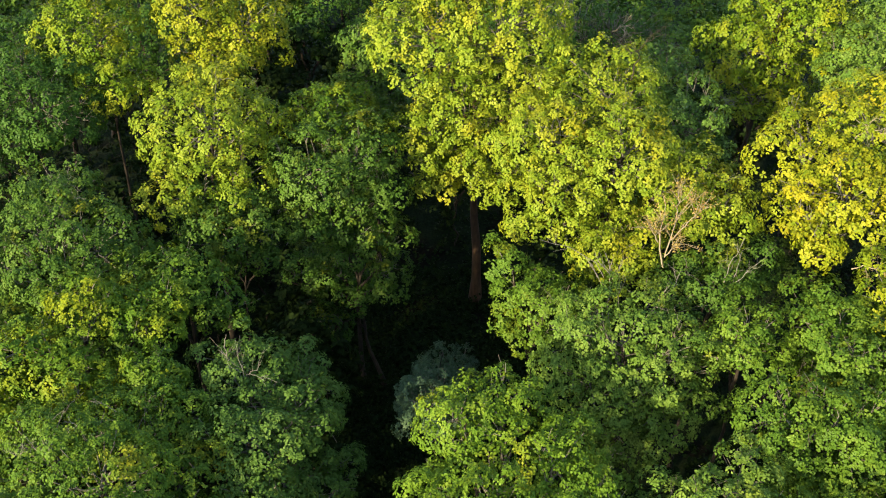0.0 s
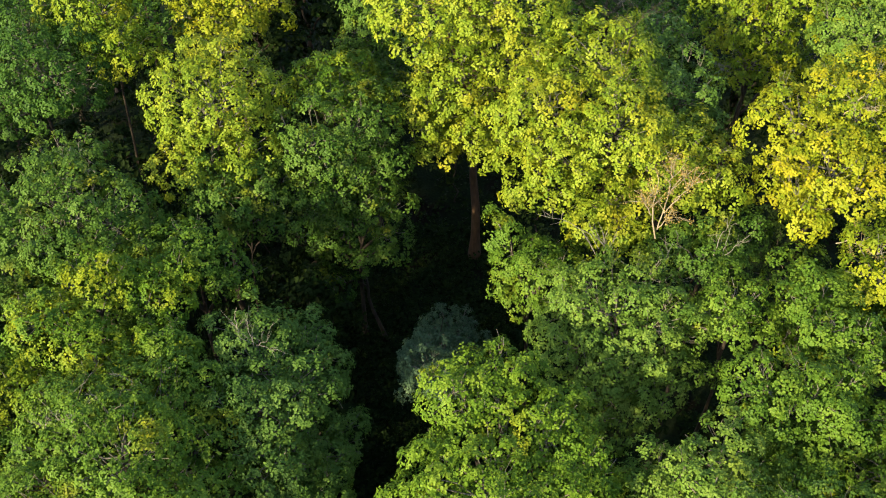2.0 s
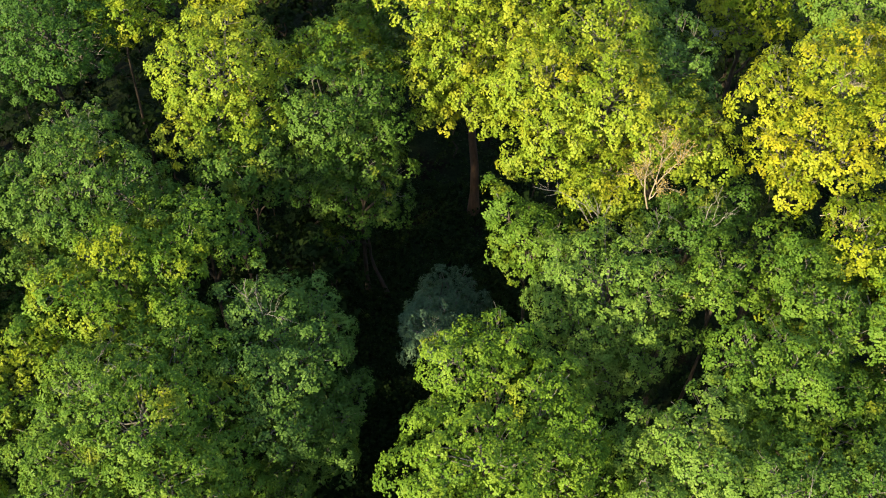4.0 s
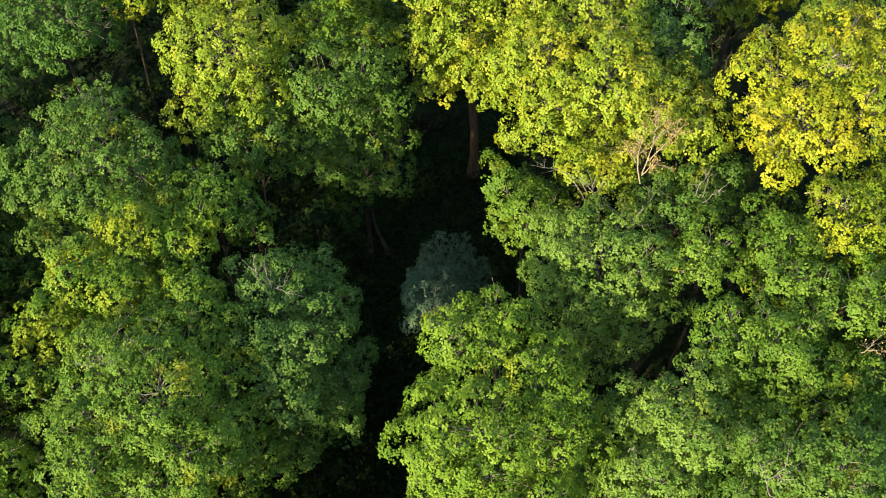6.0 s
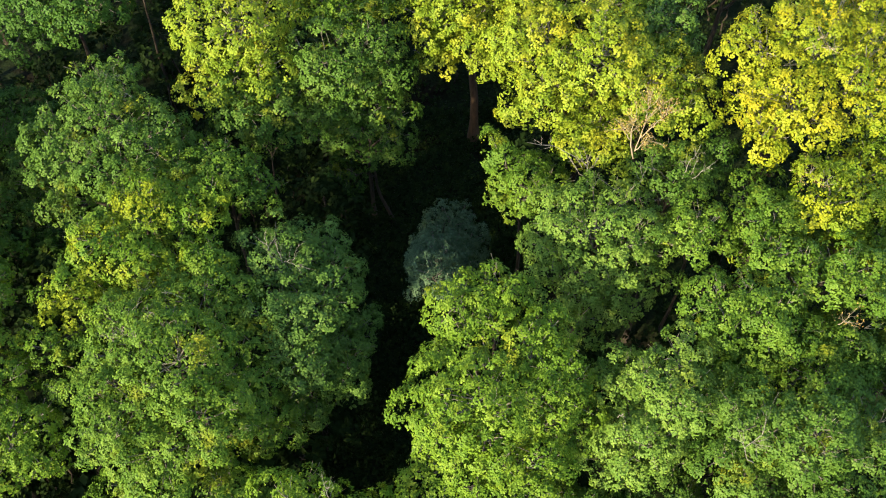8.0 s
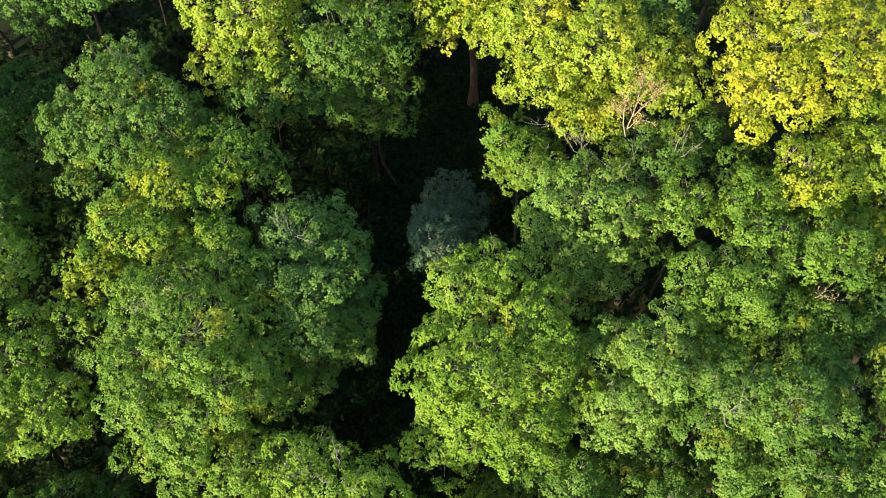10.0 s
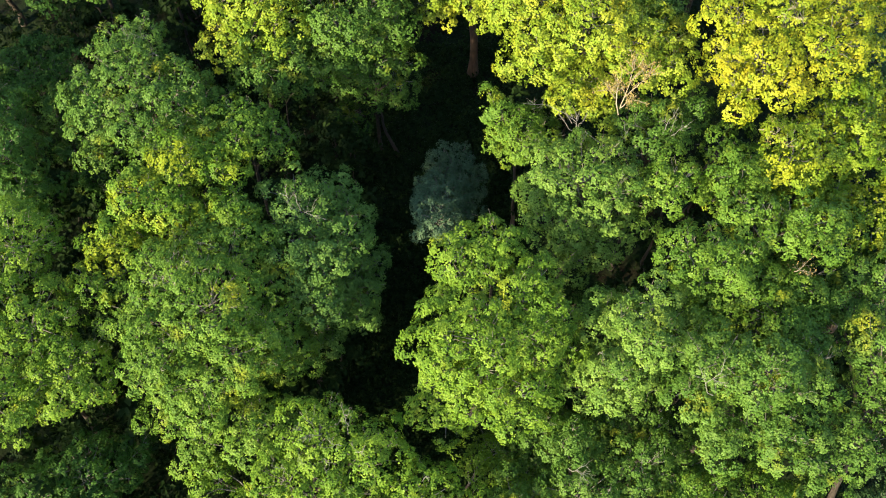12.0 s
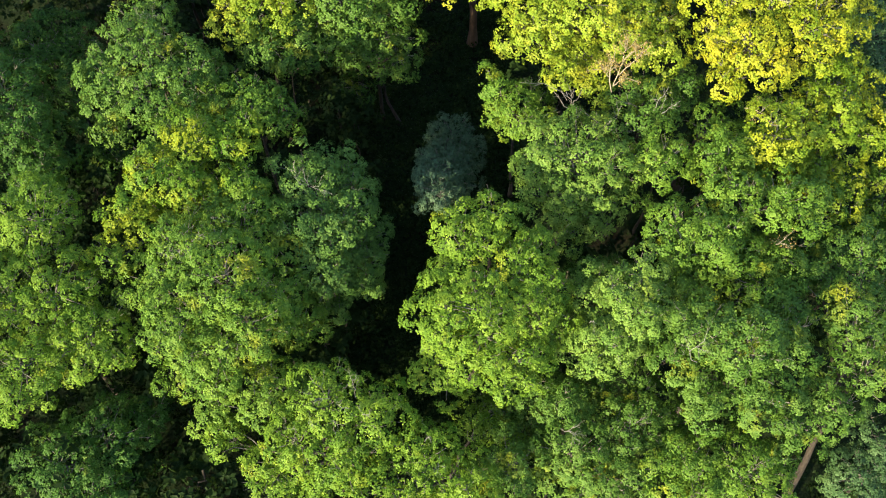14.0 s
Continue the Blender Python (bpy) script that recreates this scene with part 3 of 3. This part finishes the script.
tree("ash_tree", "dull dark green ash in shade", (-27.5, 35), [(-27, 34.4, 13.8, 2.5), (-28.5, 37, 14, 2.7), (-26.2, 32.2, 12.3, 2)], "deep", 28)
tree("oak_tree", "dark green tree deep in shade", (-29.5, 44.5), [(-29.5, 44.5, 8.5, 2.6), (-27.4, 45, 8.5, 2.2), (-25, 41, 8, 2.6), (-24, 37, 6.2, 2)], "deep", 29)

# ---- the near side ----
tree("field_maple", "yellow-green tree with thin foliage and bare twigs", (-6.8, 14.6), [(-6.7, 16.2, 15.1, 2.1), (-4.1, 15, 15.1, 2.2), (-8.4, 14.1, 13.6, 2.2), (-5.7, 13.1, 14, 2.4), (-10, 12.8, 11.6, 1.9), (-13.2, 15.2, 10.2, 1.5)], "lime", 30, density=0.85)
tree("field_maple", "yellow-green tree beside a bright oak", (-1, 12.6), [(-1.4, 13, 13.8, 2.2), (0.8, 11.6, 13, 2.2), (-3, 11, 13.5, 2.2), (1.7, 16.0, 10.6, 1.6), (4.2, 14.4, 10.2, 1.6)], "lime", 31, density=0.85)
tree("ash_tree", "grey-green tree with tufted foliage", (9.3, 20.5), [(8.25, 21.95, 16.15, 1.75), (10.05, 20.01, 18.09, 1.95), (8.95, 19.06, 16.39, 1.95), (8, 19.4, 14.2, 1.85), (10.4, 21.7, 18.2, 1.7)], "grey", 32)
tree("oak_tree", "green oak with a broken pale limb", (14.3, 17.8), [(13.15, 18.4, 19.07, 1.65), (15.5, 17.5, 17.5, 1.95), (17.9, 18.3, 17.5, 1.85), (16.7, 15.5, 16.3, 2.05), (13.9, 15.9, 15.8, 1.95), (12.9, 20.7, 16.4, 1.45), (12.5, 17.7, 16.5, 1.6), (15.35, 17.73, 19.55, 1.9), (18.2, 20.4, 16.3, 1.7)], "green", 33)
# the last lobe is added foliage that keeps sun off the trunk
tree("oak_tree", "tall green oak on a thick leaning trunk", (21.4, 12.2), [(23, 23.8, 16.5, 2.3), (22.1, 20.2, 16.9, 2.3), (22.5, 17.5, 16.3, 2.3), (20.3, 15.4, 15.2, 2), (25, 19.5, 15.5, 2.5), (20.9, 22.8, 16.2, 1.8), (23.0, 20.4, 15.6, 1.7), (18.3, 14.1, 15.0, 1.6)], "green", 34, girth=0.33, skirt=False)
tree("field_maple", "green tree with loose foliage and dead twigs", (6.2, 13.8), [(3.2, 12.9, 12.2, 2.1), (6.8, 13.7, 12.8, 2.2), (10, 15, 12.8, 2.1), (6, 16.4, 13.1, 1.8), (9, 12.2, 12, 2.4)], "green", 35)
tree("field_maple", "light green tree among the near crowns", (14.4, 12), [(13, 12.6, 13, 2.5), (16, 12.2, 13.4, 2.5)], "fresh", 36)
tree("ash_tree", "pale grey-green low tree beside a thick trunk", (24.5, 12.5), [(23.8, 12.8, 9.6, 2.1), (25.7, 14.5, 10, 2.4)], "blue", 37)
tree("hazel_tree", "low dark green tree in deep shade", (-21.3, 15), [(-20.5, 15.8, 8.5, 2.4), (-23, 14.2, 9, 2.6), (-18.9, 17.6, 7, 1.8), (-21, 12.6, 8, 2.4)], "deep", 38, girth=0.15)
tree("hazel_tree", "low green tree filling a gap between oaks", (11.3, 24), [(10.6, 25, 9.5, 1.8), (12, 22, 13, 2), (9.4, 26.2, 8.6, 1.7)], "deep", 39, girth=0.15)
tree("hazel_tree", "green understorey tree between oaks", (17, 21.6), [(15.4, 20.9, 14.8, 1.9), (17.55, 21.99, 16.52, 2.1), (18.3, 23.1, 17.2, 1.7), (13.9, 23.0, 15.4, 1.6), (13.1, 22.4, 16.0, 1.5), (14.6, 22.7, 16.0, 1.5), (18.2, 20.5, 16.6, 1.7)], "fresh", 40, girth=0.15)
tree("holly_tree", "dull blue-green evergreen tree in the shaded clearing", (-0.1, 34.4), [(0.2, 37.84, 6.53, 1.8), (1.1, 36.7, 6.4, 1.7), (-0.4, 33.4, 9.8, 1.8), (-0.4, 35.2, 7.9, 1.7), (-0.5, 31.6, 11.6, 1.7), (-0.6, 29.9, 12.8, 1.5), (0.6, 33.2, 9.0, 1.6)], "holly", 41, girth=0.12, skirt=False, size=0.11, spacing=0.75)

tree("hazel_tree", "green understorey tree between near crowns", (6.6, 18.6), [(4.49, 18.38, 10.5, 1.9), (6.23, 17.34, 11, 1.9), (3.62, 16.81, 10, 1.8), (5.41, 15.77, 10, 1.8)], "green", 45, girth=0.14, skirt=False)
tree("hazel_tree", "green understorey tree between near crowns", (11.6, 17.4), [(10.83, 17.16, 12, 1.9), (12.57, 15.15, 12, 1.9), (10.26, 19.04, 12.5, 1.8), (8.26, 17.52, 12, 1.8)], "green", 46, girth=0.14, skirt=False)
tree("hazel_tree", "green understorey tree between oaks", (15.2, 27.6), [(16.13, 26.14, 13.5, 1.9), (14.07, 24.9, 13, 1.8), (18.79, 25.74, 13.5, 1.9), (20.25, 24.24, 13.5, 1.9)], "fresh", 47, girth=0.14, skirt=False)
tree("oak_tree", "green oak at the shaded edge beside other crowns", (26.6, 28.5), [(25.6, 28.4, 16, 2.4), (27.6, 31, 16.8, 2.6), (26.2, 24.6, 16, 2.5)], "fresh", 42)

# ---- bare branches that stand out of the crowns ----
dead_limb(planted[7], "bare pale stems with dry ochre leaves", [[(9.81, 34.25, 17.6), (9.51, 34.4, 18.93), (9.48, 34.5, 19.58), (9.66, 35, 20.49)], [(9.81, 34.25, 18.19), (9.98, 34.5, 18.94), (10.15, 34.8, 19.88), (10.81, 35.1, 20.5)], [(9.81, 34.25, 18.19), (10.01, 34.2, 18.7), (10.65, 34.4, 19.14)], [(9.45, 34.4, 18.93), (8.84, 34.3, 20.1)], [(10.15, 34.8, 19.88), (10.21, 35.2, 21)], [(9.98, 34.5, 18.94), (10.56, 34.7, 19.56), (11.14, 34.9, 20.2)]], 0.045, PALE_TWIGS, 8, 401, 9)
dead_limb(planted[7], "bleached forked dead branch", [[(7.39, 33.3, 16.4), (7.39, 33.3, 17.17), (7.34, 33.6, 17.8), (7.3, 33.9, 18.3)], [(7.39, 33.3, 17.17), (7.44, 33.4, 17.74), (7.69, 33.4, 18.15)], [(7.39, 33.3, 17.17), (7.02, 33.3, 17.48), (6.6, 33.4, 18.11), (6.18, 33.4, 18.9)], [(7.34, 33.6, 17.8), (6.71, 33.5, 18.66)]], 0.036, DEAD, 4, 402)
dead_limb(planted[7], "long pale bare bough", [[(7.15, 33.8, 17.4), (6.72, 33.9, 18.14), (5.63, 33.9, 19.01), (4.85, 33.6, 19.5), (4.1, 33.4, 19.9)]], 0.02, DEAD, 5, 403)
dead_limb(planted[15], "fine grey dead twigs", [[(7.9, 33.2, 17.38), (8.9, 32.4, 17.1), (9.72, 31.7, 17.3), (10.26, 31.5, 18.2)], [(9.72, 31.7, 17.1), (9.35, 31.9, 17.83), (9.91, 32, 18.57)], [(9.72, 31.7, 17.1), (10.42, 31.3, 17.8)], [(9.32, 32, 16.94), (8.64, 31.8, 17.2)]], 0.026, DEAD, 6, 404)
dead_limb(planted[16], "bare grey leading twigs", [[(11.91, 32.1, 18.6), (12.08, 32.3, 19.6), (12.3, 32.3, 20.2)], [(12.32, 32.1, 18.4), (12.47, 32.4, 20.1)], [(12.3, 31.9, 18.8), (13.09, 32, 19.6)]], 0.022, DEAD, 5, 405)
dead_limb(planted[22], "bleached dead top", [[(-8.0, 28.4, 16.4), (-8.05, 28.2, 17.2), (-8.2, 28.3, 18.0), (-8.25, 28.6, 18.7)], [(-8.0, 28.3, 16.9), (-7.75, 28.0, 17.4), (-7.35, 27.9, 17.8), (-7.2, 28.0, 18.3)], [(-7.75, 28.0, 17.4), (-7.3, 27.7, 17.5), (-6.9, 27.6, 17.7)], [(-8.05, 28.2, 17.2), (-8.5, 28.1, 17.7), (-8.7, 28.3, 18.2)]], 0.017, DEAD, 4, 406)
dead_limb(planted[33], "broken pale limb", [[(12.5, 16.6, 19.3), (12.15, 16.6, 19.6), (12.0, 17.0, 20.0), (11.85, 17.4, 20.3)], [(12.05, 16.95, 19.9), (12.35, 17.15, 20.1), (12.7, 17.3, 20.3), (12.75, 17.5, 20.5)], [(12.35, 17.15, 20.1), (12.5, 16.95, 20.25)]], 0.022, DEAD, 4, 407)
dead_spray(planted[7], "dead_branch", "bare brown leading twigs", (8.9, 42.0, 22.6), (0, -0.3, 1), 1.9, 104, BARK, thick=0.04, levels=3)
dead_spray(planted[12], "dead_branch", "pinkish bare twigs", (17.9, 36.9, 22.7), (0.3, -0.5, 0.7), 1.1, 112, PALE_TWIGS, thick=0.03, levels=3)
dead_spray(planted[12], "dead_branch", "bare pinkish twigs with dry leaves", (16.8, 31.5, 19.9), (0.5, -0.6, 0.5), 1.2, 131, PALE_TWIGS, thick=0.03, levels=3, dry=3)
dead_spray(planted[40], "dead_branch", "bare pinkish twigs with dry leaves", (17.8, 23.6, 18.5), (0.2, -0.3, 0.8), 0.9, 132, PALE_TWIGS, thick=0.025, levels=3, dry=2)
dead_spray(planted[32], "dead_branch", "grey fan of dead twigs", (8.1, 18.8, 16.6), (0.6, -0.5, 0.5), 1.0, 109, thick=0.024, levels=2)
dead_spray(planted[32], "dead_branch", "pale snapped twig", (7.5, 19.5, 17.5), (0.2, -0.2, 0.9), 0.6, 133, thick=0.024, levels=1)
dead_spray(planted[35], "dead_branch", "grey fan of dead twigs", (9.3, 15.3, 13.3), (0.6, -0.3, 0.6), 1.1, 134, thick=0.026, levels=3)
dead_spray(planted[35], "dead_branch", "forked grey dead twig", (6.0, 14.6, 14.3), (0.6, -0.4, 0.5), 1.1, 129, thick=0.024, levels=2)
dead_spray(planted[45], "dead_branch", "thin bare twig over a dark gap", (4.9, 17.2, 12.1), (-0.6, 0.4, 0.6), 1.4, 144, thick=0.02, levels=1)


def twiggy(root, label, spots, length, seed):
    """Fine dead twigs that show here and there through a thin crown."""
    for k, (x, y, z) in enumerate(spots):
        g = np.random.default_rng(seed + k)
        dead_spray(root, "dead_branch", label, (x, y, z - 0.25), (g.normal(0, 0.6), g.normal(-0.2, 0.5), 0.8), length * g.uniform(0.7, 1.2), seed + k, thick=0.015, levels=2)


twiggy(planted[23], "fine grey bare twigs", [(-18.1, 39.7, 18.5), (-17.5, 39.6, 18.0), (-18.6, 39.2, 18.4), (-17.2, 38.9, 18.2)], 0.9, 500)
twiggy(planted[26], "fine grey bare twigs", [(-14.7, 23.4, 18.6), (-15.3, 23.3, 18.0), (-14.2, 23.8, 18.4), (-15.6, 23.9, 17.8), (-14.0, 22.8, 18.6), (-13.2, 24.4, 18.5), (-12.4, 25.6, 18.1), (-16.4, 23.0, 16.6)], 0.75, 520)
twiggy(planted[30], "fine bleached bare twigs", [(-5.9, 15.3, 16.9), (-6.4, 15.7, 16.8), (-5.3, 15.0, 17.3), (-7.1, 16.1, 16.7), (-4.6, 14.6, 17.5), (-6.2, 14.6, 16.6), (-8.3, 14.4, 15.5), (-5.0, 15.6, 17.2), (-7.4, 15.1, 16.0)], 0.8, 540)
twiggy(planted[31], "fine grey bare twigs", [(-2.4, 14.7, 14.2), (-1.4, 13.6, 15.9), (-0.6, 12.9, 15.6)], 0.8, 560)
dead_spray(planted[22], "dead_branch", "bare upright leading twig", (-8.9, 29.2, 16.6), (0, -0.1, 1), 1.2, 106, thick=0.035, levels=1)

dead_spray(planted[10], "dead_branch", "thin bare twigs", (16.8, 50.4, 16.2), (-0.5, -0.8, 0.4), 1.8, 123, thick=0.04, levels=3)
dead_spray(planted[9], "dead_branch", "long bare reddish limb", (10.5, 57.0, 17.2), (0.6, -0.6, 0.6), 1.5, 124, PALE_TWIGS, thick=0.05, levels=3)
dead_spray(planted[9], "dead_branch", "bare grey limb", (8.2, 56.6, 17.6), (-0.2, -0.6, 0.9), 1.7, 125, thick=0.045, levels=3)


# ---- the wood round about, carried on out of view to shade the edges ----
rng = np.random.default_rng(77)
MASSES = (("green", [(0, 0, 15.5, 3.4), (2.6, 0.6, 13.5, 2.8), (-2.4, 1.2, 14, 2.8), (0.4, -2.6, 13, 2.7), (-0.6, 2.6, 12.5, 2.6)]),
          ("deep", [(0.5, 0, 17.5, 3.2), (2.2, 1.6, 14.6, 3), (-2.5, -0.4, 15, 3), (0.6, -2.4, 13.6, 2.8)]),
          ("fresh", [(0, 0.4, 14, 3.6), (2.8, -0.6, 12.6, 2.6), (-2.7, -0.8, 12.8, 2.9)]))


def outer_wood(spots, seed, density, size, spacing):
    """Three kinds of oak, set out again and again as filling and as shade, each rotated and scaled a little."""
    kinds = [tree("oak_tree", "broad green oak filled in round the wood", (0, 0), mass, kind, seed + k, density=density, size=size, spacing=spacing, twigs=0.0, lower=0.05, group="trees of the outer wood") for k, (kind, mass) in enumerate(MASSES)]
    for k, (x, y, tall) in enumerate(spots):
        m = pose(x + rng.uniform(-1.6, 1.6), y + rng.uniform(-1.6, 1.6), 0, 0, 0, rng.uniform(0, 360)) @ Matrix.Scale(tall * rng.uniform(0.94, 1.06), 4)
        if k < 3:
            kinds[k].matrix_basis = m
        else:
            copy_thing(kinds[k % 3], m)


outer_wood([(-35 + 6.6 * i + 2.2 * j, 65 + 6.5 * j, 0.92) for i in range(12) for j in range(2) if (i, j) not in ((3, 0), (4, 0))], 60, 0.5, 0.34, 1.7)
# far, side and rear rows are added out of view, heights set for their shadows
outer_wood([(-30.6 + 6.6 * i, 78, 0.92) for i in range(12)]
           + [(-37 - 7.5 * j, 18 + 7.4 * i, 1.12 if i > 1 else 0.95) for i in range(7) for j in range(2)] + [(34 + 7.5 * j, 4 + 7.4 * i, 1.0) for i in range(8) for j in range(2)]
           + [(-30 + 7.6 * i, -1 - 7.5 * j, 0.72 - 0.05 * j) for i in range(9) for j in range(2)], 70, 0.25, 0.5, 2.0)
# trees added along the left edge to keep sun off the ground there
outer_wood([(-33.8, 29.5, 1.08), (-32, 19, 0.72), (-31, 10, 0.7), (-24, 5.5, 0.62), (-36, 11, 0.75), (-34, 38, 1.1), (-35, 57, 0.95), (-31, 61, 0.9), (-38, 50, 1.0)], 90, 0.45, 0.22, 1.5)

# ---- undergrowth ----
# added shrubs: they block light near the floor, and their leaves are coloured as shade
shrubs = []
for k in range(3):
    g = np.random.default_rng(300 + k)
    shrubs.append(tree("shade_shrub", "near-black shrub added to shade the floor and darken gaps", (0, 0), [(g.uniform(-0.8, 0.8), g.uniform(-0.8, 0.8), 2.4 + j * 0.7, 1.2) for j in range(4)], "floor_shade", 80 + k, density=0.2, skirt=False, size=0.22, spacing=1.4, girth=0.05, twigs=0.0, category="shrub", group="understorey shrubs"))
spots = [(x + rng.uniform(-1.8, 1.8), y + rng.uniform(-1.8, 1.8)) for x in np.arange(-29, 28, 5.2) for y in np.arange(10, 72, 5.2)]
spots = [(x, y) for x, y in spots if not (-6.5 < x < 4.5 and 20 < y < 52)]
# dark shrubs put into the black gaps between the back trees
spots += [(-12.5, 66), (-9.5, 64), (-7, 68), (-10.5, 70), (-5.5, 62), (-14, 69), (-8.5, 59), (19, 62), (16, 65), (22, 64), (-12, 76), (-9, 74), (-13, 80), (-8, 79), (-15, 75), (-6, 73)]
# a denser set on the sunward side, to stop sun leaking under the crowns
spots += [(x + rng.uniform(-1.2, 1.2), y + rng.uniform(-1.2, 1.2)) for x in np.arange(-34, -7.5, 4.4) for y in np.arange(14, 56, 4.4)]
for k, (x, y) in enumerate(spots):
    m = pose(x, y, 0, 0, 0, rng.uniform(0, 360)) @ Matrix.Scale(rng.uniform(0.7, 1.5), 4)
    if k < 3:
        shrubs[k].matrix_basis = m
    else:
        copy_thing(shrubs[k % 3], m)


def undergrowth(count, seed, x0, x1, y0, y1, high, size):
    """Low plants of many leaves, scattered over a stretch of the floor."""
    g = np.random.default_rng(seed)
    p = np.stack([g.uniform(x0, x1, count), g.uniform(y0, y1, count), np.zeros(count)], -1)
    tall = np.clip(g.gamma(2.0, high, count), 0.2, 7 * high)
    n = 18
    d = unit(g.normal(0, 1, (count, n, 3)) * [1, 1, 0.6])
    d[..., 2] = np.abs(d[..., 2])
    at = p[:, None] + d * (tall[:, None] * g.uniform(0.5, 1.0, (count, n)))[..., None] * [0.8, 0.8, 1.0] + [0, 0, 0.05]
    w = unit(d + g.normal(0, 0.5, (count, n, 3)))
    v, f = leaf_blades(g, at.reshape(-1, 3), w.reshape(-1, 3), np.tile([0.0, 0, 1], (count * n, 1)), size)
    return mesh_from("undergrowth", v, f, LEAVES["floor_shade"])


# low plants whose leaf colour carries the darkness of the forest floor's shade
tagged(new("undergrowth", undergrowth(3000, 5, -34, 32, 6, 80, 0.3, 0.28)), "low plants on the woodland floor, leaf colour darkened as shade", "undergrowth", kind="stuff")
tagged(new("clearing_undergrowth", undergrowth(4200, 6, -9, 6, 16, 54, 0.24, 0.22)), "low plants on the clearing floor, leaf colour darkened as shade", "undergrowth", kind="stuff")
